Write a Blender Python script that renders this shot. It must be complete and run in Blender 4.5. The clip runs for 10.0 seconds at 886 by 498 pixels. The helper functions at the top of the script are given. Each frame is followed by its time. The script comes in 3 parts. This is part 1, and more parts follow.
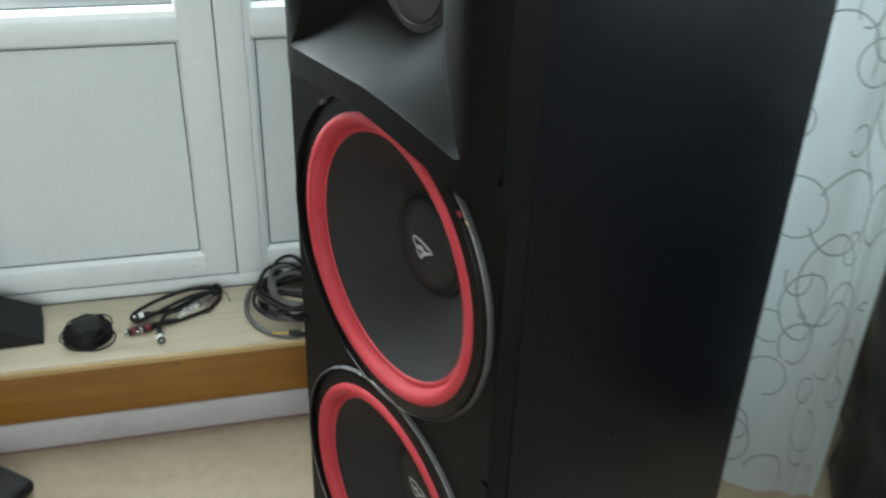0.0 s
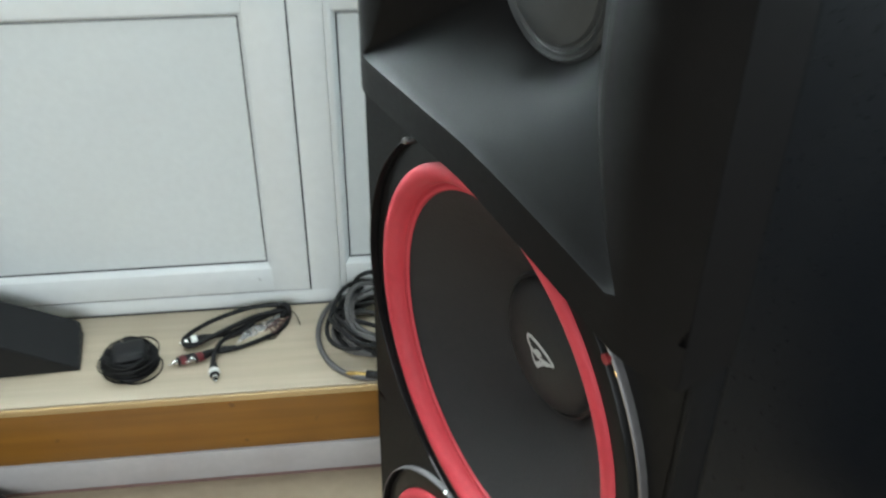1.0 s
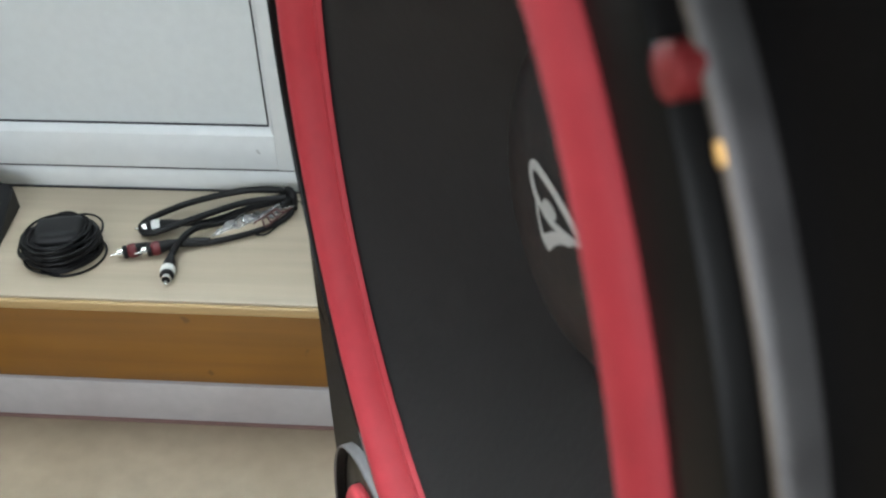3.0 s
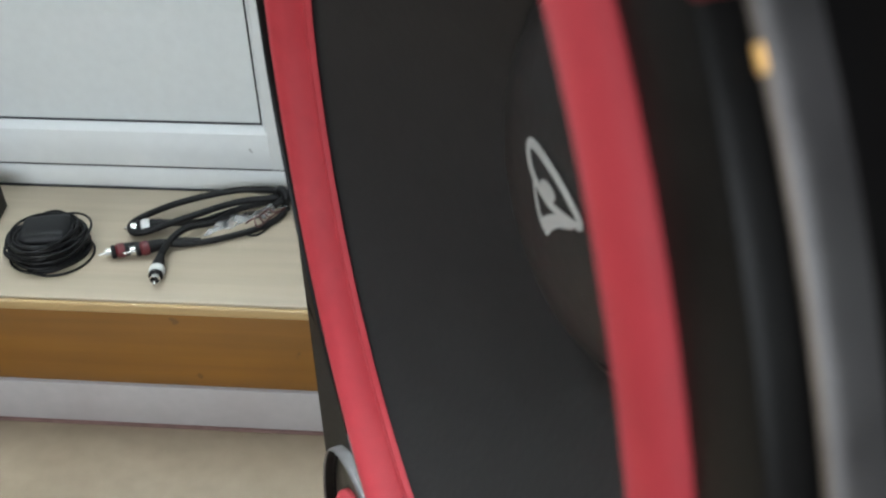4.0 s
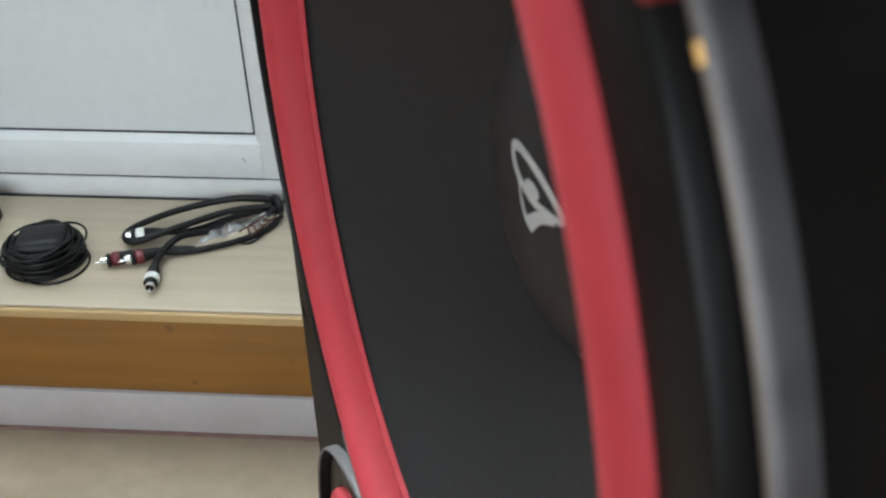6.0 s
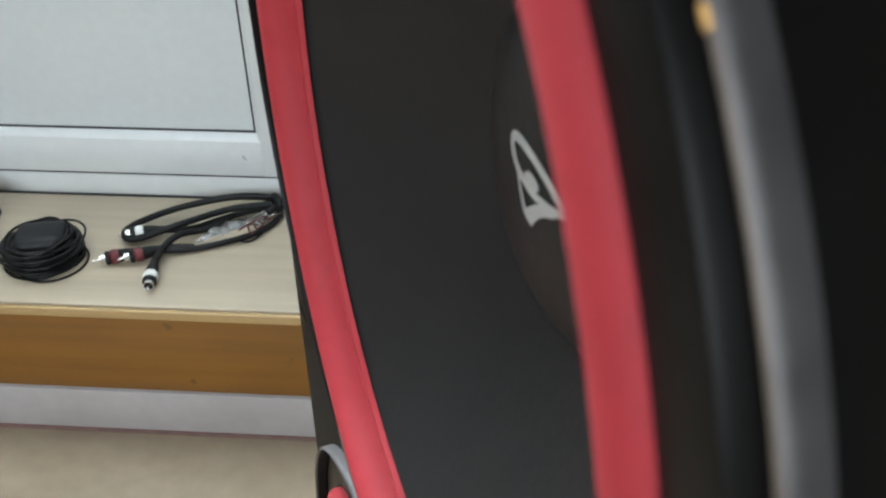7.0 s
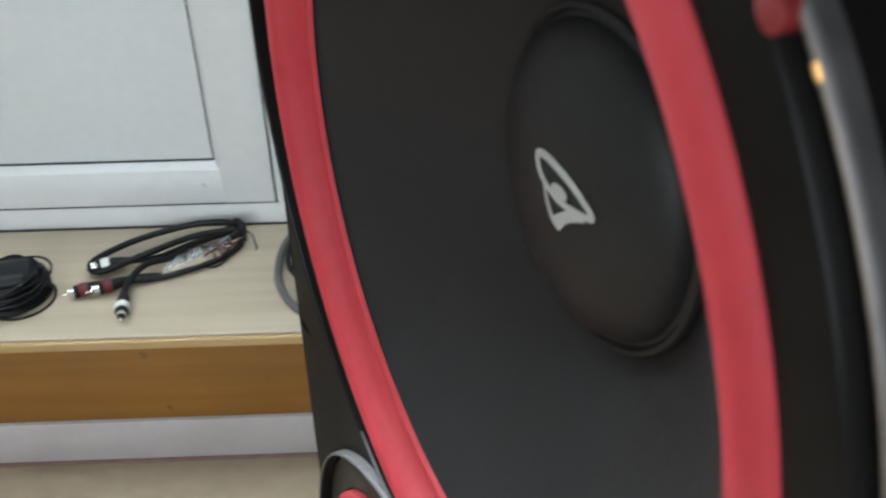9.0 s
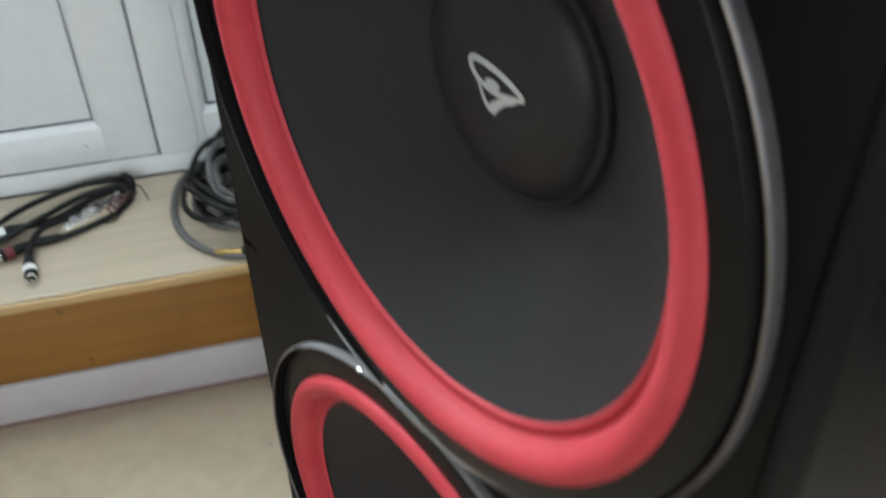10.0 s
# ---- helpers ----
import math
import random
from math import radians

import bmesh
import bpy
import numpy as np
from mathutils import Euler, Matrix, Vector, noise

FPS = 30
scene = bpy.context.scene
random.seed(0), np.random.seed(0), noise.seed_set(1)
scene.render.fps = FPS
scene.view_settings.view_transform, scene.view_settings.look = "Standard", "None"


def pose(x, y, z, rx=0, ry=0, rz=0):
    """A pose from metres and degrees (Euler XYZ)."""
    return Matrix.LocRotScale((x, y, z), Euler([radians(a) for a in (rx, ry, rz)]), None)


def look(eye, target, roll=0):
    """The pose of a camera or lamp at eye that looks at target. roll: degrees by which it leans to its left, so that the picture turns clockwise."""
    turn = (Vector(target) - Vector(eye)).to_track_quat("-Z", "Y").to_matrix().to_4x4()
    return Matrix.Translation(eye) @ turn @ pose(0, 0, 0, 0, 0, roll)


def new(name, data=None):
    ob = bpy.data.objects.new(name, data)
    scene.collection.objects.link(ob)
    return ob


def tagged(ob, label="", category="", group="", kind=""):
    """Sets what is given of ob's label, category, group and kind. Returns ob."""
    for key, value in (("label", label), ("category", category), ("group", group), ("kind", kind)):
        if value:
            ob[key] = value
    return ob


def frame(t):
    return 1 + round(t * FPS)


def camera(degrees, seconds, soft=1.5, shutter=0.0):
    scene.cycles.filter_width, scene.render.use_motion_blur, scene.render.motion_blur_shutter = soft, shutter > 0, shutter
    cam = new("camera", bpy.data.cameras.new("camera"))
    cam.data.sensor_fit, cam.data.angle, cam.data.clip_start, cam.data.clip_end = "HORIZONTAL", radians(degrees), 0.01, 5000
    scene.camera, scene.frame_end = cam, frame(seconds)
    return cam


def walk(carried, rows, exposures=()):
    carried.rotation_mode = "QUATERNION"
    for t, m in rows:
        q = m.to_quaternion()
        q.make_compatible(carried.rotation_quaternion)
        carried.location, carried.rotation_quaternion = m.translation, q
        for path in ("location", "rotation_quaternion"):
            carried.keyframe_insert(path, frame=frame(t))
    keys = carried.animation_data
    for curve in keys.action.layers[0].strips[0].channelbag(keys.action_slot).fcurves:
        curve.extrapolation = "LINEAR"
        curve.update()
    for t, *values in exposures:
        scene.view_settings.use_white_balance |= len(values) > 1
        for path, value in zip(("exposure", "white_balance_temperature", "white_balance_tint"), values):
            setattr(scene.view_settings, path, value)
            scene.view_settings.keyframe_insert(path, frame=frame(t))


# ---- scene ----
cam = camera(50.34, 10.0, 2.2, 0.7)
# a small phone lens, focused past the loudspeaker
cam.data.dof.use_dof, cam.data.dof.focus_distance, cam.data.dof.aperture_fstop = True, 0.75, 19.0
walk(cam, [
    (0.00, pose(0.0698, -1.5747, 1.1529, 59.222, -1.614, -13.356)),
    (0.50, pose(0.0758, -1.4150, 1.1302, 57.876, -0.135, -12.361)),
    (1.00, pose(0.1311, -1.2175, 1.1039, 54.694, -0.472, -6.584)),
    (1.50, pose(0.1719, -1.0563, 0.9782, 51.894, 0.323, -7.494)),
    (2.00, pose(0.2213, -0.9920, 0.8895, 51.479, 2.659, 0.468)),
    (2.50, pose(0.2595, -0.9318, 0.8029, 51.318, 1.443, 3.937)),
    (3.00, pose(0.2653, -0.8969, 0.7637, 52.354, 1.012, 4.100)),
    (4.50, pose(0.2666, -0.8847, 0.7444, 52.921, 0.500, 4.185)),
    (5.00, pose(0.2652, -0.8934, 0.7505, 53.009, 0.518, 3.620)),
    (5.50, pose(0.2664, -0.9009, 0.7525, 53.423, 0.685, 3.460)),
    (7.00, pose(0.2694, -0.8947, 0.7438, 53.671, 0.519, 3.889)),
    (7.50, pose(0.2644, -0.9007, 0.7445, 53.915, 0.909, 3.310)),
    (8.00, pose(0.2552, -0.9007, 0.7452, 54.139, 1.031, 2.292)),
    (8.50, pose(0.2414, -0.9193, 0.7569, 54.368, 0.957, 0.867)),
    (9.00, pose(0.2311, -0.9287, 0.7663, 54.426, 0.780, -1.961)),
    (9.20, pose(0.2220, -0.9418, 0.7751, 54.592, -0.456, -4.206)),
    (9.50, pose(0.2094, -0.9567, 0.7790, 54.060, 0.190, -7.209)),
    (10.00, pose(0.1641, -1.0150, 0.8063, 50.655, 0.879, -14.636)),
], [(0.0, -0.06, 6550, 4), (0.5, 0.10, 6550, 5), (1.0, 0.20, 6550, 7), (1.5, 0.14, 6550, 9), (2.0, 0.20, 6550, 10), (2.5, 0.13, 6500, 11), (3.0, 0.12, 6500, 11), (9.0, 0.13, 6500, 11), (10.0, 0.05, 6500, 11)])

# ---- light ----
sky_world = bpy.data.worlds.new("sky")
scene.world = sky_world
sky_world.use_nodes = True
wn = sky_world.node_tree.nodes
sky_tex = wn.new("ShaderNodeTexSky")
sky_tex.sky_type = "NISHITA"
sky_tex.sun_disc = False
sky_tex.sun_elevation = radians(40)
sky_tex.sun_rotation = radians(200)
sky_world.node_tree.links.new(sky_tex.outputs[0], wn["Background"].inputs[0])
wn["Background"].inputs[1].default_value = 0.15


def area_lamp(name, eye, target, sx, sy, power, color):
    data = bpy.data.lights.new(name, "AREA")
    data.shape, data.size, data.size_y, data.energy, data.color = "RECTANGLE", sx, sy, power, color
    ob = new(name, data)
    ob.matrix_world = look(eye, target)
    return ob


# daylight through the glazing of the balcony door, and through the window of the opposite wall
area_lamp("daylight_north", (-0.30, 0.10, 1.42), (-0.30, -1.0, 1.0), 0.6, 1.35, 49, (0.82, 0.95, 1.0))
area_lamp("daylight_side_light", (0.365, 0.10, 1.42), (0.365, -1.0, 1.0), 0.45, 1.35, 11, (0.78, 0.93, 1.0))
area_lamp("daylight_south", (-0.35, -3.28, 1.6), (-0.35, 0.0, 1.1), 2.2, 1.3, 47, (0.87, 0.96, 1.0))
area_lamp("daylight_east", (1.60, -0.85, 1.46), (0.0, -0.85, 1.46), 1.25, 1.16, 36, (0.74, 0.90, 1.0))


# ---- materials ----
def material(name, color, rough=0.5, metal=0.0, grain=(), stain=None, bump=0.0, bump_scale=300.0, spec=0.5, stretch=(1, 1, 1), coat=0.0, specks=None):
    """grain: (scale, amount) of fine variation; stain: (scale, amount, colour) of wide variation."""
    m = bpy.data.materials.new(name)
    m.use_nodes = True
    nt = m.node_tree
    n, l = nt.nodes, nt.links
    bsdf = n["Principled BSDF"]
    bsdf.inputs["Roughness"].default_value = rough
    bsdf.inputs["Metallic"].default_value = metal
    bsdf.inputs["Specular IOR Level"].default_value = spec
    bsdf.inputs["Coat Weight"].default_value = coat
    tc = n.new("ShaderNodeTexCoord")
    mp = n.new("ShaderNodeMapping")
    mp.inputs["Scale"].default_value = stretch
    l.new(tc.outputs["Object"], mp.inputs["Vector"])
    last = None
    rgb = n.new("ShaderNodeRGB")
    rgb.outputs[0].default_value = (*color, 1)
    last = rgb.outputs[0]
    if grain:
        nz = n.new("ShaderNodeTexNoise")
        nz.inputs["Scale"].default_value, nz.inputs["Detail"].default_value = grain[0], 6
        l.new(mp.outputs[0], nz.inputs["Vector"])
        rmp = n.new("ShaderNodeMapRange")
        rmp.inputs["From Min"].default_value, rmp.inputs["From Max"].default_value = 0.25, 0.75
        rmp.inputs["To Min"].default_value, rmp.inputs["To Max"].default_value = 1 - grain[1], 1 + grain[1]
        l.new(nz.outputs["Fac"], rmp.inputs["Value"])
        mx = n.new("ShaderNodeMix")
        mx.data_type, mx.blend_type = "RGBA", "MULTIPLY"
        mx.inputs["Factor"].default_value = 1
        l.new(last, mx.inputs[6])
        l.new(rmp.outputs[0], mx.inputs[7])
        last = mx.outputs[2]
        rr = n.new("ShaderNodeMapRange")
        rr.inputs["To Min"].default_value, rr.inputs["To Max"].default_value = max(rough - 0.08, 0.03), min(rough + 0.08, 1)
        l.new(nz.outputs["Fac"], rr.inputs["Value"])
        l.new(rr.outputs[0], bsdf.inputs["Roughness"])
    if stain:
        nz = n.new("ShaderNodeTexNoise")
        nz.inputs["Scale"].default_value, nz.inputs["Detail"].default_value = stain[0], 5
        l.new(tc.outputs["Object"], nz.inputs["Vector"])
        rmp = n.new("ShaderNodeMapRange")
        rmp.inputs["From Min"].default_value, rmp.inputs["From Max"].default_value = 0.45, 0.75
        rmp.inputs["To Min"].default_value, rmp.inputs["To Max"].default_value = 0, stain[1]
        l.new(nz.outputs["Fac"], rmp.inputs["Value"])
        mx = n.new("ShaderNodeMix")
        mx.data_type = "RGBA"
        l.new(rmp.outputs[0], mx.inputs["Factor"])
        l.new(last, mx.inputs[6])
        mx.inputs[7].default_value = (*stain[2], 1)
        last = mx.outputs[2]
    if specks:
        nz = n.new("ShaderNodeTexNoise")
        nz.inputs["Scale"].default_value, nz.inputs["Detail"].default_value = specks[0], 2
        l.new(tc.outputs["Object"], nz.inputs["Vector"])
        rmp = n.new("ShaderNodeMapRange")
        rmp.inputs["From Min"].default_value, rmp.inputs["From Max"].default_value = specks[1], specks[1] + 0.03
        rmp.inputs["To Min"].default_value, rmp.inputs["To Max"].default_value = 0, specks[2]
        l.new(nz.outputs["Fac"], rmp.inputs["Value"])
        mx = n.new("ShaderNodeMix")
        mx.data_type = "RGBA"
        l.new(rmp.outputs[0], mx.inputs["Factor"])
        l.new(last, mx.inputs[6])
        mx.inputs[7].default_value = (*specks[3], 1)
        last = mx.outputs[2]
    l.new(last, bsdf.inputs["Base Color"])
    if bump:
        nb = n.new("ShaderNodeTexNoise")
        nb.inputs["Scale"].default_value, nb.inputs["Detail"].default_value = bump_scale, 4
        l.new(mp.outputs[0], nb.inputs["Vector"])
        bp = n.new("ShaderNodeBump")
        bp.inputs["Strength"].default_value, bp.inputs["Distance"].default_value = bump, 0.001
        l.new(nb.outputs["Fac"], bp.inputs["Height"])
        l.new(bp.outputs[0], bsdf.inputs["Normal"])
    return m


PVC = material("white_pvc", (0.74, 0.76, 0.76), 0.32, grain=(60, 0.03), stain=(5, 0.25, (0.62, 0.63, 0.60)), bump=0.05, bump_scale=40, specks=(70, 0.755, 0.6, (0.25, 0.25, 0.24)))
PVC_PANEL = material("pvc_panel", (0.66, 0.69, 0.69), 0.42, grain=(90, 0.03), stain=(4, 0.3, (0.60, 0.62, 0.61)), bump=0.08, bump_scale=120)
GASKET = material("rubber_gasket", (0.03, 0.03, 0.035), 0.6)
PAINT = material("wall_paint", (0.34, 0.335, 0.32), 0.85, grain=(120, 0.03), stain=(2, 0.2, (0.30, 0.29, 0.27)), bump=0.2, bump_scale=200)
CEIL = material("ceiling_paint", (0.50, 0.50, 0.49), 0.85, grain=(90, 0.02))
FLOOR = material("floor_lino", (0.315, 0.246, 0.172), 0.42, grain=(45, 0.10), stain=(7, 0.5, (0.25, 0.19, 0.125)), bump=0.06, bump_scale=90, specks=(32, 0.715, 0.5, (0.20, 0.155, 0.12)))
LAMINATE = material("pale_laminate", (0.475, 0.400, 0.297), 0.38, grain=(26, 0.12), stain=(9, 0.35, (0.455, 0.375, 0.265)), bump=0.05, bump_scale=60, stretch=(0.12, 2.2, 2.2))
NOSING = material("nosing_wood", (0.46, 0.31, 0.14), 0.4, grain=(30, 0.12), stretch=(0.1, 2, 2))
FASCIA = material("honey_wood", (0.235, 0.100, 0.013), 0.42, grain=(22, 0.25), stain=(6, 0.5, (0.165, 0.068, 0.010)), bump=0.08, bump_scale=50, stretch=(0.1, 2, 2), specks=(48, 0.72, 0.6, (0.10, 0.045, 0.012)))
SKIRT = material("skirting_paint", (0.425, 0.40, 0.397), 0.5, grain=(70, 0.05), stain=(14, 0.4, (0.34, 0.30, 0.29)), bump=0.1, bump_scale=60, specks=(55, 0.735, 0.8, (0.12, 0.11, 0.10)))
CAB = material("black_vinyl", (0.0028, 0.0033, 0.0044), 0.30, grain=(250, 0.15), bump=0.12, bump_scale=700, spec=0.2)
BAFFLE = material("black_baffle", (0.0038, 0.0034, 0.0035), 0.5, grain=(200, 0.15), bump=0.15, bump_scale=600, spec=0.13)
HORN = material("satin_plastic", (0.0052, 0.0046, 0.0046), 0.48, grain=(160, 0.12), bump=0.03, bump_scale=400, spec=0.09)
GLOSS = material("gloss_black", (0.003, 0.003, 0.003), 0.14, grain=(60, 0.1), spec=0.4)
FRAME = material("driver_frame", (0.0068, 0.0062, 0.0060), 0.38, grain=(90, 0.15), spec=0.14)
CONE = material("paper_cone", (0.0120, 0.0105, 0.0107), 0.62, grain=(130, 0.25), stain=(16, 0.3, (0.0152, 0.0138, 0.0138)), bump=0.25, bump_scale=260, spec=0.35)
CAP = material("dust_cap", (0.0165, 0.0165, 0.0165), 0.52, grain=(150, 0.2), bump=0.15, bump_scale=300, spec=0.34)
RED = material("red_rubber", (0.40, 0.030, 0.041), 0.66, grain=(140, 0.08), stain=(18, 0.35, (0.50, 0.07, 0.08)), bump=0.08, bump_scale=220, spec=0.35)
SILVER = material("satin_metal", (0.155, 0.145, 0.147), 0.55, 0.8, grain=(90, 0.25), stain=(45, 0.6, (0.135, 0.135, 0.132)), bump=0.05)
# lighter warm tone standing in for the reflection along the trim rim
EDGE = material("edge_highlight", (0.15, 0.122, 0.102), 0.42, 0.6, grain=(120, 0.3))
# bright warm metal for a glint on the trim rim
WARM_GLINT = material("brassy_glint", (0.95, 0.55, 0.20), 0.3, 0.9, grain=(300, 0.2))
LOGO = material("silver_print", (0.42, 0.42, 0.41), 0.5, 0.1, grain=(300, 0.08))
TWEET = material("tweeter_dome", (0.055, 0.055, 0.055), 0.38, 0.2, grain=(120, 0.1))
RUBBER = material("cable_rubber", (0.0065, 0.0062, 0.0068), 0.5, grain=(150, 0.2), bump=0.1, spec=0.28)
GREYCORD = material("grey_cable", (0.095, 0.090, 0.088), 0.5, grain=(150, 0.15), bump=0.1)
PLUG_RED = material("plug_red", (0.12, 0.014, 0.018), 0.4, grain=(200, 0.15))
PLUG_WHITE = material("plug_white", (0.75, 0.75, 0.73), 0.4, grain=(200, 0.06))
CHROME = material("plug_metal", (0.72, 0.71, 0.68), 0.2, 1.0, grain=(200, 0.1))
GOLD = material("gold_metal", (0.42, 0.28, 0.10), 0.42, 1.0, grain=(200, 0.1))
COPPER = material("bare_wire", (0.10, 0.045, 0.04), 0.5, 0.3, grain=(200, 0.1))
BOXMAT = material("black_case", (0.0085, 0.0085, 0.0095), 0.48, grain=(180, 0.2), bump=0.15, bump_scale=400, spec=0.28)
BAG = material("black_leatherette", (0.012, 0.012, 0.013), 0.3, grain=(60, 0.2), bump=0.4, bump_scale=60)


def glass_material(name, color, rough):
    m = bpy.data.materials.new(name)
    m.use_nodes = True
    b = m.node_tree.nodes["Principled BSDF"]
    b.inputs["Base Color"].default_value = (*color, 1)
    b.inputs["Roughness"].default_value = rough
    b.inputs["Transmission Weight"].default_value = 1
    b.inputs["IOR"].default_value = 1.45
    return m


GLASS = glass_material("window_glass", (0.95, 0.98, 0.97), 0.0)
FILM = glass_material("clear_film", (0.86, 0.82, 0.82), 0.35)


# ---- mesh helpers ----
def part(name, bm, mat, parent=None, label="", smooth=True, loc=None):
    bmesh.ops.recalc_face_normals(bm, faces=bm.faces)
    me = bpy.data.meshes.new(name)
    bm.to_mesh(me)
    bm.free()
    for p in me.polygons:
        p.use_smooth = smooth
    if smooth:
        me.set_sharp_from_angle(angle=radians(38))
    me.materials.append(mat)
    ob = new(name, me)
    if loc is not None:
        ob.location = loc
    if parent is not None:
        ob.parent = parent
    if label:
        tagged(ob, label)
    return ob


def thing(name, label, category, m, group="", kind=""):
    ob = new(name)
    ob.empty_display_size = 0.05
    ob.matrix_world = m
    return tagged(ob, label, category, group, kind)


def box(x0, x1, y0, y1, z0, z1, bevel=0.0, seg=2, bm=None):
    bm2 = bmesh.new()
    bmesh.ops.create_cube(bm2, size=1, matrix=Matrix.Translation(((x0 + x1) / 2, (y0 + y1) / 2, (z0 + z1) / 2)) @ Matrix.Diagonal((x1 - x0, y1 - y0, z1 - z0, 1)))
    if bevel:
        bmesh.ops.bevel(bm2, geom=list(bm2.edges), offset=bevel, segments=seg, profile=0.5, affect="EDGES")
    if bm is None:
        return bm2
    me = bpy.data.meshes.new("t")
    bm2.to_mesh(me)
    bm2.free()
    bm.from_mesh(me)
    bpy.data.meshes.remove(me)
    return bm


def spline(pts, steps=8, closed=False):
    """Smooth points through the given ones."""
    p = [Vector(q) for q in pts]
    n = len(p)
    out = []
    for i in range(n if closed else n - 1):
        a, b, c, d = (p[(i + k) % n] if closed else p[min(max(i + k, 0), n - 1)] for k in (-1, 0, 1, 2))
        for s in range(steps):
            t = s / steps
            out.append(0.5 * ((2 * b) + (c - a) * t + (2 * a - 5 * b + 4 * c - d) * t * t + (3 * b - a - 3 * c + d) * t ** 3))
    if not closed:
        out.append(p[-1])
    return out


def tube(pts, r, seg=10, closed=False, bm=None):
    """A round cable along the points."""
    bm = bm or bmesh.new()
    n = len(pts)
    rings = []
    side = Vector((0, 0, 1))
    for i, p in enumerate(pts):
        a = pts[(i - 1) % n] if closed or i else pts[i]
        b = pts[(i + 1) % n] if closed or i < n - 1 else pts[i]
        d = (b - a).normalized()
        x = d.cross(side)
        if x.length < 1e-4:
            x = d.cross(Vector((1, 0, 0)))
        x.normalize()
        y = x.cross(d)
        rr = r(i / (n - 1)) if callable(r) else r
        rings.append([bm.verts.new(p + rr * (math.cos(2 * math.pi * k / seg) * x + math.sin(2 * math.pi * k / seg) * y)) for k in range(seg)])
    for i in range(n if closed else n - 1):
        a, b = rings[i], rings[(i + 1) % n]
        for k in range(seg):
            bm.faces.new((a[k], a[(k + 1) % seg], b[(k + 1) % seg], b[k]))
    if not closed:
        bm.faces.new(rings[0])
        bm.faces.new(rings[-1][::-1])
    return bm


def lathe(profile, m, seg=96, a0=0.0, a1=360.0, bm=None):
    """Turn (radius, forward) about an axis; m places it, its -y being forward."""
    bm = bm or bmesh.new()
    full = abs(a1 - a0) >= 360
    cols = []
    cnt = seg if full else seg + 1
    for k in range(cnt):
        a = radians(a0 + (a1 - a0) * k / seg)
        cols.append([bm.verts.new(m @ Vector((r * math.cos(a), -f, r * math.sin(a)))) for r, f in profile])
    for k in range(seg):
        A, B = cols[k], cols[(k + 1) % cnt]
        for i in range(len(profile) - 1):
            bm.faces.new((A[i], A[i + 1], B[i + 1], B[i]))
    bmesh.ops.remove_doubles(bm, verts=bm.verts, dist=1e-6)
    return bm


def rod(a, b, r, seg=14, bm=None, bevel=True):
    """A round bar from a to b, with eased ends."""
    a, b = Vector(a), Vector(b)
    d = (b - a).normalized()
    e = min(r * 0.25, (b - a).length * 0.2) if bevel else 0
    pts = [a, a + d * e, b - d * e, b] if bevel else [a, b]
    return tube(pts, (lambda t: r * (0.8 if t in (0, 1) else 1)) if bevel else r, seg, bm=bm)


I4 = Matrix.Identity(4)
LEDGE_Z, LEDGE_Y, FRAME_Y, FLOOR_Z = 0.1663, -0.2272, -0.0318, -0.0015

# ---- setting ----
X0, X1, Y0, ZC = -2.3, 1.55, -3.3, 2.55
tagged(part("floor", box(X0 - 0.1, X1 + 0.1, Y0 - 0.1, 0.2, -0.08, FLOOR_Z), FLOOR, smooth=False), "beige mottled smooth floor covering, slightly worn", "floor", kind="structure")
tagged(part("ceiling", box(X0 - 0.1, X1 + 0.1, Y0 - 0.1, 0.2, ZC, ZC + 0.1), CEIL, smooth=False), "plain white ceiling", "ceiling", kind="structure")


def wall(name, pieces, label):
    bm = bmesh.new()
    for q in pieces:
        box(*q, bm=bm)
    return tagged(part(name, bm, PAINT, smooth=False), label, "wall", kind="structure")


wall("wall_north", [(X0 - 0.1, -0.72, 0.0, 0.14, FLOOR_Z, ZC), (0.72, X1 + 0.1, 0.0, 0.14, FLOOR_Z, ZC), (-0.72, 0.72, 0.0, 0.14, 2.25, ZC), (-0.72, 0.72, 0.0, 0.14, FLOOR_Z, 0.155)], "plain pale wall round the balcony door")
wall("wall_west", [(X0 - 0.1, X0, Y0, 0.0, FLOOR_Z, ZC)], "plain pale wall")
wall("wall_east", [(X1, X1 + 0.1, Y0, -1.5, FLOOR_Z, ZC), (X1, X1 + 0.1, -0.2, 0.0, FLOOR_Z, ZC), (X1, X1 + 0.1, -1.5, -0.2, FLOOR_Z, 0.87), (X1, X1 + 0.1, -1.5, -0.2, 2.3, ZC)], "plain pale wall with a window opening, beside the curtain")
wall("wall_south", [(X0, -1.5, Y0 - 0.1, Y0, FLOOR_Z, ZC), (0.8, X1, Y0 - 0.1, Y0, FLOOR_Z, ZC), (-1.5, 0.8, Y0 - 0.1, Y0, FLOOR_Z, 0.9), (-1.5, 0.8, Y0 - 0.1, Y0, 2.3, ZC)], "plain pale wall with a window opening")


